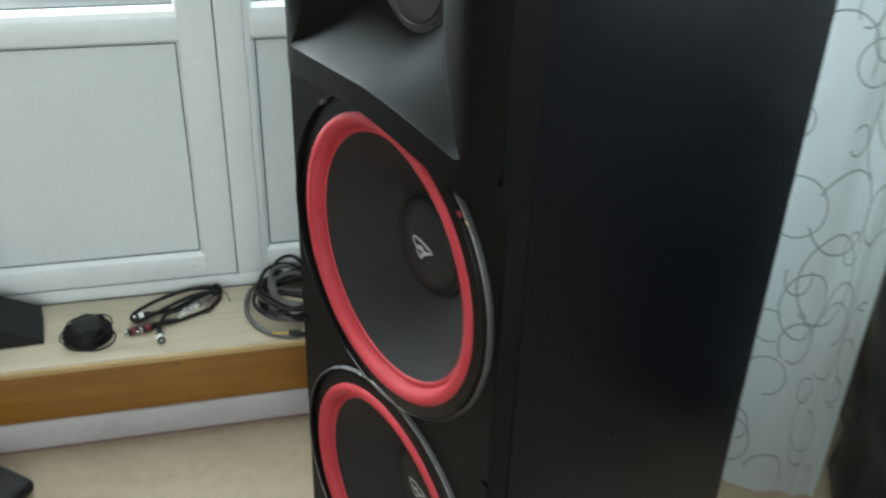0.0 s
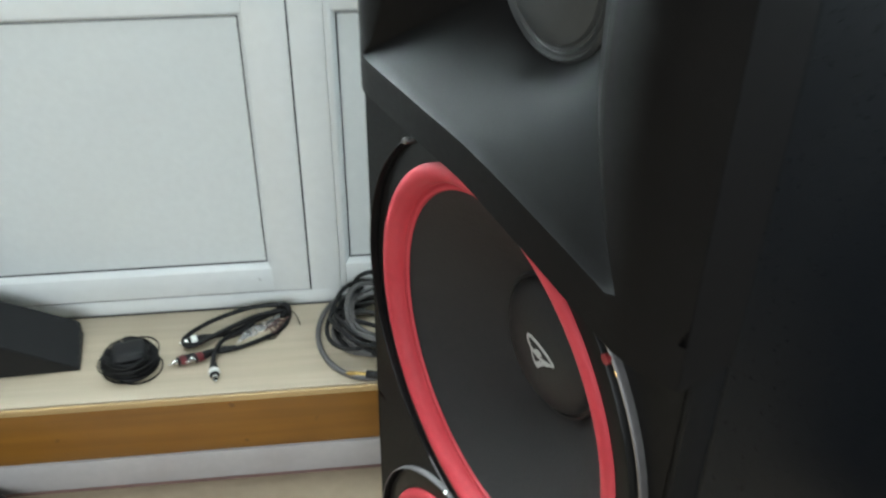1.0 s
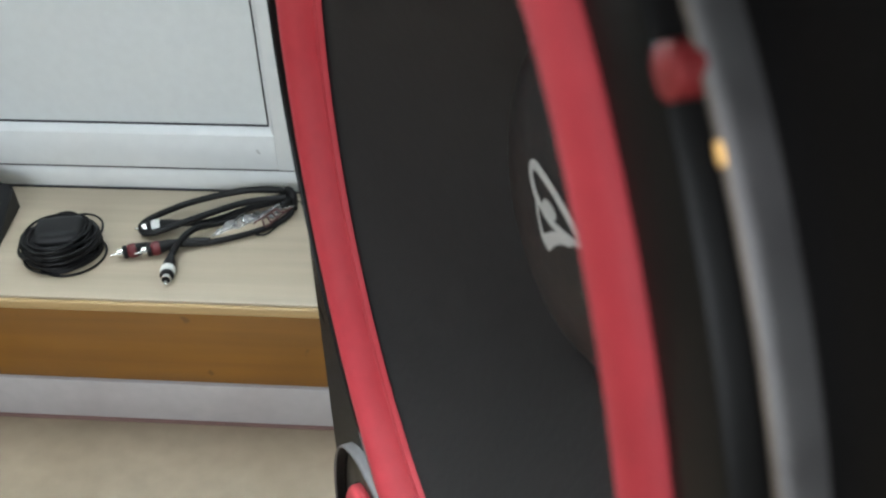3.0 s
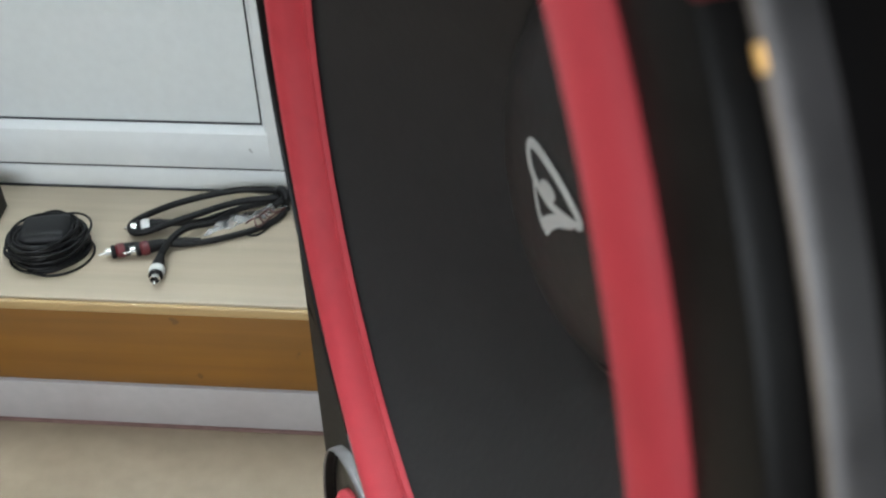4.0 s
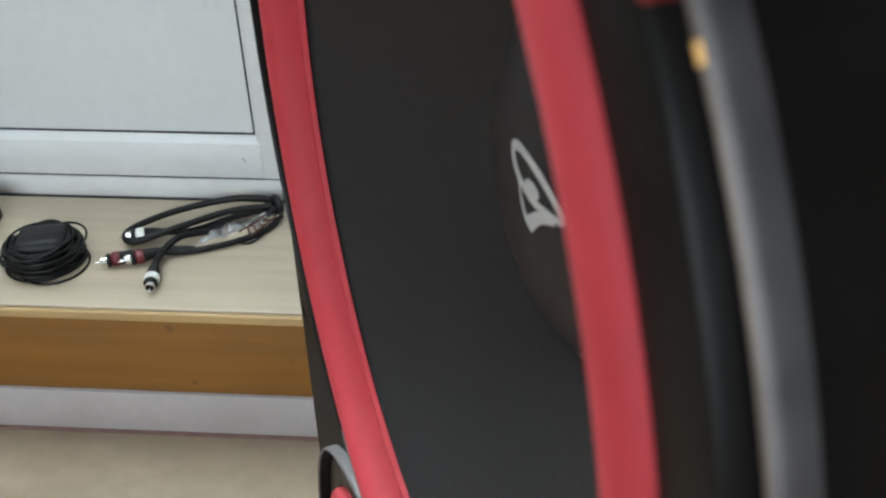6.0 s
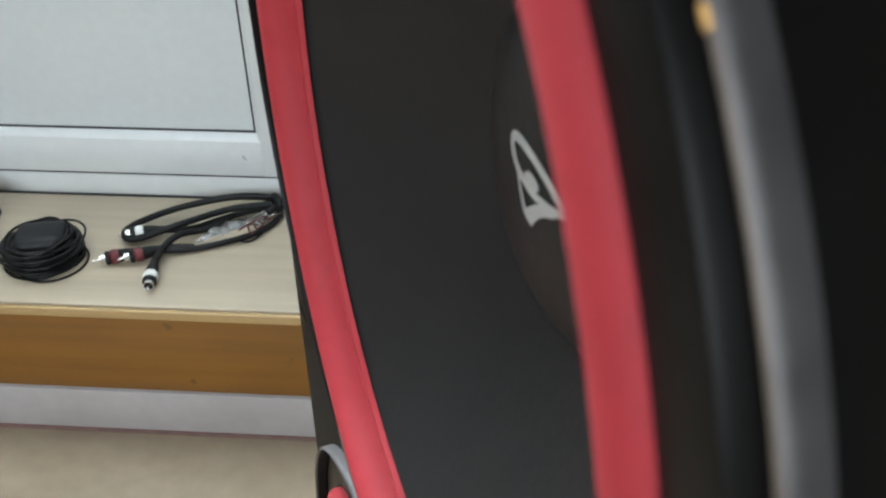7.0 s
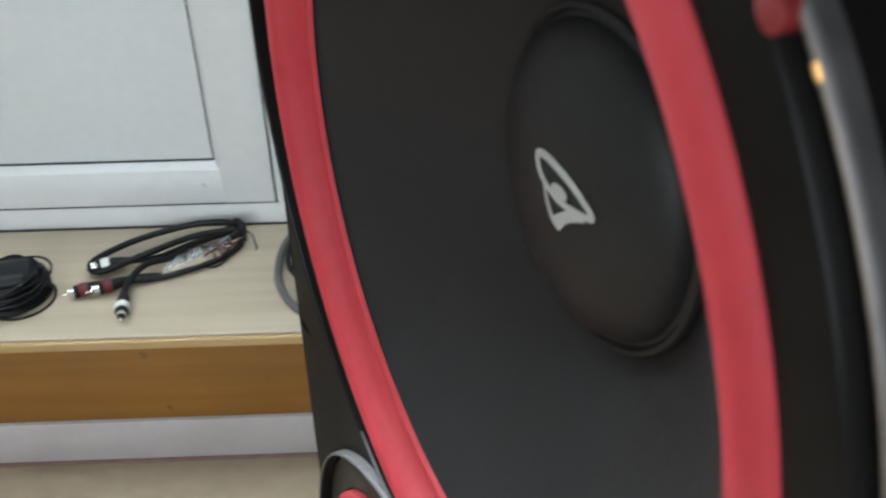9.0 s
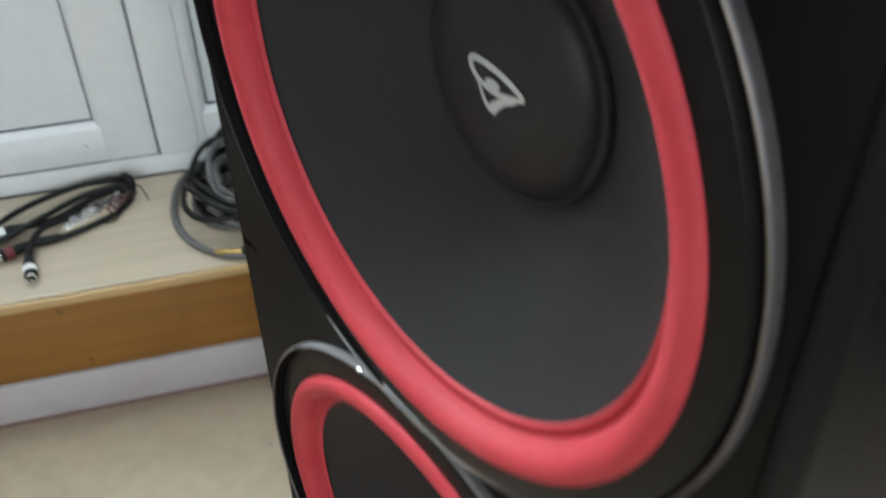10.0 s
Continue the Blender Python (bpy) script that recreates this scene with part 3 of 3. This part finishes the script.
def black_case():
    t = thing("black_case", "black wedge-shaped plastic case lying on the step", "case", on_step(-0.267, -0.152))
    bm = bmesh.new()
    top = [(0, 0, 0.004), (-0.010, 0.080, 0.028), (-0.25, 0.085, 0.135), (-0.25, -0.012, 0.142)]
    low = [(0, 0, 0), (-0.010, 0.080, 0), (-0.25, 0.085, 0), (-0.25, -0.012, 0)]
    a = [bm.verts.new(v) for v in top]
    b = [bm.verts.new(v) for v in low]
    bm.faces.new(a)
    bm.faces.new(b[::-1])
    for i in range(4):
        j = (i + 1) % 4
        bm.faces.new((a[i], a[j], b[j], b[i]))
    bmesh.ops.bevel(bm, geom=[e for e in bm.edges if e.calc_length() > 0.01], offset=0.0012, segments=2, affect="EDGES")
    part("shell", bm, BOXMAT, t)


black_case()


def wound_lead():
    """A small block with its thin lead wound round it."""
    t = thing("wound_lead", "small black adapter with thin black lead wound round it", "adapter", on_step(-0.195, -0.151, 12))
    rnd = random.Random(4)
    bm = box(-0.025, 0.027, -0.020, 0.024, 0.003, 0.035, 0.011, 4)
    part("body", bm, BOXMAT, t, "dark grey rounded body")
    for k in range(40):
        rx, ry = 0.0355 + rnd.uniform(-0.007, 0.005) - 0.0001 * k, 0.0315 + rnd.uniform(-0.006, 0.006)
        z0 = 0.0016 + 0.00062 * k
        tilt, ph = rnd.uniform(-0.008, 0.008), rnd.uniform(0, 6.28)
        ox, oy = rnd.uniform(-0.003, 0.003), rnd.uniform(-0.003, 0.003)
        pts = [Vector((ox + rx * math.cos(a), oy + ry * math.sin(a), max(z0 + tilt * math.sin(a + ph), 0.0018))) for a in (2 * math.pi * i / 36 for i in range(36))]
        part("turn", tube(pts, 0.0014, 7, True), RUBBER, t)
    for ox, oy, rx, ry, lift in ((0.010, -0.008, 0.034, 0.034, 0.0), (-0.008, 0.006, 0.038, 0.028, 0.018), (0.006, 0.008, 0.037, 0.030, 0.022)):
        pts = [Vector((ox + rx * math.cos(a), oy + ry * math.sin(a), 0.0018 + lift * (0.6 + 0.4 * math.sin(a + 1)))) for a in (2 * math.pi * i / 40 for i in range(40))]
        part("loose_turn", tube(pts, 0.0012, 7, True), RUBBER, t)


wound_lead()


def plug(t, a, b, band, tip=True):
    """A phono plug from its cable end a towards its tip b."""
    a, b = Vector(a), Vector(b)
    d = (b - a).normalized()
    p = new("plug")
    p.parent = t
    part("boot", tube([a - d * 0.012, a - d * 0.004, a, a + d * 0.012], lambda q: 0.0036 + 0.0032 * q, 14), RUBBER, p)
    part("band", rod(a + d * 0.010, a + d * 0.0195, 0.0076, 18), band, p)
    part("shell", rod(a + d * 0.0192, a + d * 0.0245, 0.0070, 18), RUBBER, p)
    part("collar", lathe([(0.0042, 0.0), (0.0050, 0.0), (0.0050, 0.005), (0.0042, 0.005), (0.0042, 0.0)], Matrix.Translation(a + d * 0.0245) @ d.to_track_quat("-Y", "Z").to_matrix().to_4x4(), 20), CHROME, p)
    part("pin", rod(a + d * 0.024, a + d * 0.0370, 0.0013, 10), CHROME, p)


def phono_lead():
    t = thing("phono_lead", "coiled black twin phono lead with red and white plugs", "cable", on_step(0.005, -0.006))
    h = 0.0042
    loop = spline([(0.016, -0.068, 0.013), (0.024, -0.055, 0.016), (0.012, -0.0445, 0.017), (-0.018, -0.0425, 0.016), (-0.050, -0.0490, 0.014), (-0.092, -0.067, 0.011), (-0.124, -0.094, 0.009), (-0.128, -0.110, h + 0.003), (-0.112, -0.116, h + 0.004), (-0.070, -0.095, 0.014), (-0.025, -0.068, 0.016), (0.018, -0.056, 0.016)], 8)
    part("cable", tube(loop, 0.0037, 10), RUBBER, t)
    low = spline([(0.022, -0.050, 0.010), (0.024, -0.070, h), (0.005, -0.096, h), (-0.033, -0.118, h), (-0.062, -0.128, h), (-0.080, -0.134, 0.008)], 8)
    part("cable", tube(low, 0.0034, 10), RUBBER, t)
    mid = spline([(0.016, -0.043, 0.011), (-0.022, -0.060, h), (-0.045, -0.088, h), (-0.068, -0.112, 0.012), (-0.079, -0.135, 0.0105), (-0.0815, -0.156, 0.0085)], 8)
    part("cable", tube(mid, 0.0036, 10), RUBBER, t)
    back = spline([(0.010, -0.044, h), (-0.030, -0.066, h), (-0.060, -0.088, h), (-0.090, -0.0985, 0.0075)], 8)
    part("cable", tube(back, 0.0034, 10), RUBBER, t)
    red = spline([(-0.050, -0.124, 0.0060), (-0.075, -0.128, 0.0075), (-0.104, -0.138, 0.008)], 6)
    part("cable", tube(red, 0.0034, 10), RUBBER, t)
    part("tie", tube(spline([(0.014, -0.046, 0.004), (0.019, -0.050, 0.022), (0.027, -0.058, 0.020), (0.026, -0.059, 0.003)], 6), 0.0042, 10), RUBBER, t)
    plug(t, (-0.1110, -0.1415, 0.0082), (-0.1470, -0.1583, 0.0082), PLUG_RED)
    plug(t, (-0.0870, -0.1375, 0.0095), (-0.1230, -0.1543, 0.0082), PLUG_RED)
    plug(t, (-0.0800, -0.1640, 0.0082), (-0.0735, -0.2032, 0.0082), PLUG_WHITE)
    plug(t, (-0.0985, -0.1005, 0.0080), (-0.1369, -0.1117, 0.0080), PLUG_WHITE)
    bm = bmesh.new()
    rnd = random.Random(7)
    g = [[bm.verts.new((-0.052 + 0.060 * i / 9 + 0.012 * j / 5, -0.116 + 0.030 * j / 5 + 0.036 * i / 9, 0.003 + 0.006 * rnd.random())) for j in range(6)] for i in range(10)]
    for i in range(9):
        for j in range(5):
            bm.faces.new((g[i][j], g[i + 1][j], g[i + 1][j + 1], g[i][j + 1]))
    part("film_bag", bm, FILM, t, "crumpled clear plastic film")
    for k in range(5):
        a = Vector((-0.010 + 0.004 * k, -0.095 + 0.006 * k, 0.008))
        part("bare_wire", tube(spline([a, a + Vector((0.008, 0.005, 0.003)), a + Vector((0.015, 0.003 * (k - 2), 0.001)), a + Vector((0.024, 0.010, 0.002))], 5), 0.0011, 6), COPPER if k < 4 else CHROME, t)
    part("wire_end", tube(spline([(0.022, -0.055, 0.010), (0.034, -0.058, 0.012), (0.041, -0.070, 0.006), (0.043, -0.078, 0.003)], 6), 0.0008, 6), RUBBER, t)
    part("wire_end", tube(spline([(0.018, -0.085, 0.004), (0.006, -0.104, 0.002), (-0.006, -0.106, 0.002), (-0.012, -0.100, 0.003)], 6), 0.0010, 6), RUBBER, t)


phono_lead()


def cable_coil():
    t = thing("cable_coil", "heap of coiled grey and black audio cables on the step", "cable", on_step(0.156, -0.117))
    rnd = random.Random(11)
    for k in range(15):
        mat = GREYCORD if k in (0, 1, 3, 6, 8, 10, 13) else RUBBER
        r = 0.0042 if mat is GREYCORD else 0.0034
        rx = (0.080 if k == 0 else rnd.uniform(0.045, 0.068))
        ry = (0.100 if k == 0 else rnd.uniform(0.048, 0.076))
        cx, cy = (0.0, 0.0) if k == 0 else (rnd.uniform(-0.004, 0.02), rnd.uniform(-0.01, 0.035))
        z0 = r + (0 if k == 0 else 0.0026 * k)
        ph = rnd.uniform(0, 6.28)
        tw, lean = rnd.uniform(-0.7, 0.7), rnd.uniform(-0.012, 0.016)
        wob = rnd.uniform(0.04, 0.12)
        pts = []
        for i in range(48):
            a = 2 * math.pi * i / 48
            q = 1 + (0 if k == 0 else wob * math.sin(3 * a + ph))
            ex, ey = rx * q * math.cos(a), ry * q * math.sin(a)
            pts.append(Vector((cx + ex * math.cos(tw * (k > 0)) - ey * math.sin(tw * (k > 0)), cy + ex * math.sin(tw * (k > 0)) + ey * math.cos(tw * (k > 0)), max(z0 + 0.006 * math.sin(2 * a + ph) + (lean * math.sin(a + ph) if k else 0), r))))
        part("turn", tube(pts, r, 9, True), mat, t)
    part("turn", tube(spline([(-0.030, 0.070, 0.03), (-0.014, 0.079, 0.052), (0.010, 0.079, 0.060), (0.030, 0.070, 0.05)], 8), 0.0034, 9), RUBBER, t)
    part("jack_lead", tube(spline([(0.05, -0.075, 0.008), (0.02, -0.098, 0.007), (0.006, -0.101, 0.007)], 6), 0.0042, 10), RUBBER, t)
    part("jack_shell", rod((0.010, -0.100, 0.008), (-0.012, -0.095, 0.008), 0.0062, 16), RUBBER, t)
    part("jack_pin", tube([Vector((-0.012, -0.095, 0.008)), Vector((-0.020, -0.0935, 0.008)), Vector((-0.022, -0.093, 0.008)), Vector((-0.036, -0.090, 0.008)), Vector((-0.041, -0.089, 0.008))], lambda q: 0.0034 if q < 0.9 else 0.0012, 12), GOLD, t, "gold-plated jack pin")


cable_coil()

# ---- on the floor ----
mat_pad = thing("floor_pad", "black rounded plastic base lying on the floor", "base", pose(-0.284, -0.330, FLOOR_Z))
part("shell", box(-0.40, 0.0, -0.36, 0.0, 0.0, 0.03, 0.0145, 4), BOXMAT, mat_pad).rotation_euler = (0, 0, radians(-40))


def curtain():
    t = thing("curtain", "sheer pale curtain with a print of grey thread circles", "curtain", pose(0, 0, 0))
    path = spline([(0.800, -0.20, 0), (0.800, -0.40, 0), (0.830, -0.530, 0), (0.905, -0.578, 0), (0.945, -0.595, 0), (0.972, -0.607, 0)], 20)
    def sheer(name, color, stain=None):
        """Thin cloth that lets part of the light from behind through."""
        mt = material(name, color, 0.85, grain=(300, 0.05), stain=stain, bump=0.2, bump_scale=500)
        nt = mt.node_tree
        b = nt.nodes["Principled BSDF"]
        tr, mx = nt.nodes.new("ShaderNodeBsdfTranslucent"), nt.nodes.new("ShaderNodeMixShader")
        mx.inputs[0].default_value = 0.7
        nt.links.new(b.inputs["Base Color"].links[0].from_socket, tr.inputs["Color"])
        nt.links.new(b.outputs[0], mx.inputs[1])
        nt.links.new(tr.outputs[0], mx.inputs[2])
        nt.links.new(mx.outputs[0], nt.nodes["Material Output"].inputs["Surface"])
        return mt

    m = sheer("curtain_cloth", (0.60, 0.645, 0.64), (6, 0.5, (0.58, 0.50, 0.51)))
    n = len(path)

    def at(s, z, lift=0.0):
        i = min(int(s * (n - 1)), n - 2)
        f = s * (n - 1) - i
        p = path[i].lerp(path[i + 1], f)
        d = (path[i + 1] - path[i]).normalized()
        nn = Vector((d.y, -d.x, 0))
        w = 0.014 * math.sin(s * 26 + 0.4 * math.sin(z * 2)) + 0.004 * math.sin(s * 57 + 1 + z)
        return p + nn * (w * (0.30 if s < 0.9 else 0.08) + lift) + Vector((0, 0, z))

    bm = bmesh.new()
    cols = [[bm.verts.new(at(i / 140, FLOOR_Z + 0.003 + 2.3 * j / 24)) for j in range(25)] for i in range(141)]
    for i in range(140):
        for j in range(24):
            bm.faces.new((cols[i][j], cols[i + 1][j], cols[i + 1][j + 1], cols[i][j + 1]))
    part("cloth", bm, m, t)
    bm = bmesh.new()
    cols = [[bm.verts.new(at(0.935 + 0.064 * i / 10, 0.004 + 2.29 * j / 24, 0.0016)) for j in range(25)] for i in range(11)]
    for i in range(10):
        for j in range(24):
            bm.faces.new((cols[i][j], cols[i + 1][j], cols[i + 1][j + 1], cols[i][j + 1]))
    part("hem_band", bm, sheer("hem_cloth", (0.62, 0.69, 0.68)), t, "plain pale side hem")
    thread = material("grey_thread", (0.22, 0.24, 0.235), 0.8, grain=(200, 0.2))
    rnd = random.Random(21)
    bm = bmesh.new()
    for k in range(48):
        # open loops and spirals, overlapping one another
        s0, z0 = 0.40 + 0.13 * (k % 4 + rnd.uniform(0.0, 1.0)), 0.03 + 0.095 * (k // 4 + rnd.uniform(0.0, 1.0))
        rr = rnd.choice((0.026, 0.034, 0.045, 0.060, 0.075)) * rnd.uniform(0.9, 1.1)
        ex, sw, ph = rnd.uniform(0.75, 1.15), rnd.uniform(4.0, 6.9), rnd.uniform(0, 6.28)
        grow, wide = rnd.uniform(-0.12, 0.15), rnd.uniform(0.0013, 0.0019)
        prev = None
        for i in range(49):
            a, q = ph + sw * i / 48, rr * (1 + grow * i / 48)
            pair = []
            for d in (-wide, wide):
                pair.append((s0 + (q + d) * ex * math.cos(a) / 0.62, z0 + (q + d) * math.sin(a)))
            if any(not 0.02 < p[0] < 0.93 or p[1] < 0.02 for p in pair):
                prev = None
                continue
            pair = [bm.verts.new(at(p[0], p[1], 0.002)) for p in pair]
            if prev:
                bm.faces.new((prev[0], prev[1], pair[1], pair[0]))
            prev = pair
    part("thread_print", bm, thread, t, "grey thread circles", smooth=False)


curtain()


def black_bag():
    t = thing("black_bag", "crumpled shiny black bag standing on the floor", "bag", pose(1.225, -0.78, FLOOR_Z))
    bm = bmesh.new()
    bmesh.ops.create_uvsphere(bm, u_segments=48, v_segments=32, radius=1)
    for v in bm.verts:
        p = v.co.copy()
        k = 1 + 0.16 * noise.noise(p * 2.2) + 0.07 * noise.noise(p * 6)
        h = math.hypot(p.x, p.y)
        wide = 1 / h if p.z < 0 and h > 0.12 else 1 + 0 * h
        # made larger on its unseen side, so the speaker's side panel reflects dark
        v.co = Vector((p.x * wide * 0.235 * k, p.y * wide * 0.36 * k, max(0.30 + 0.34 * p.z * k, 0.0)))
    part("shell", bm, BAG, t)


black_bag()
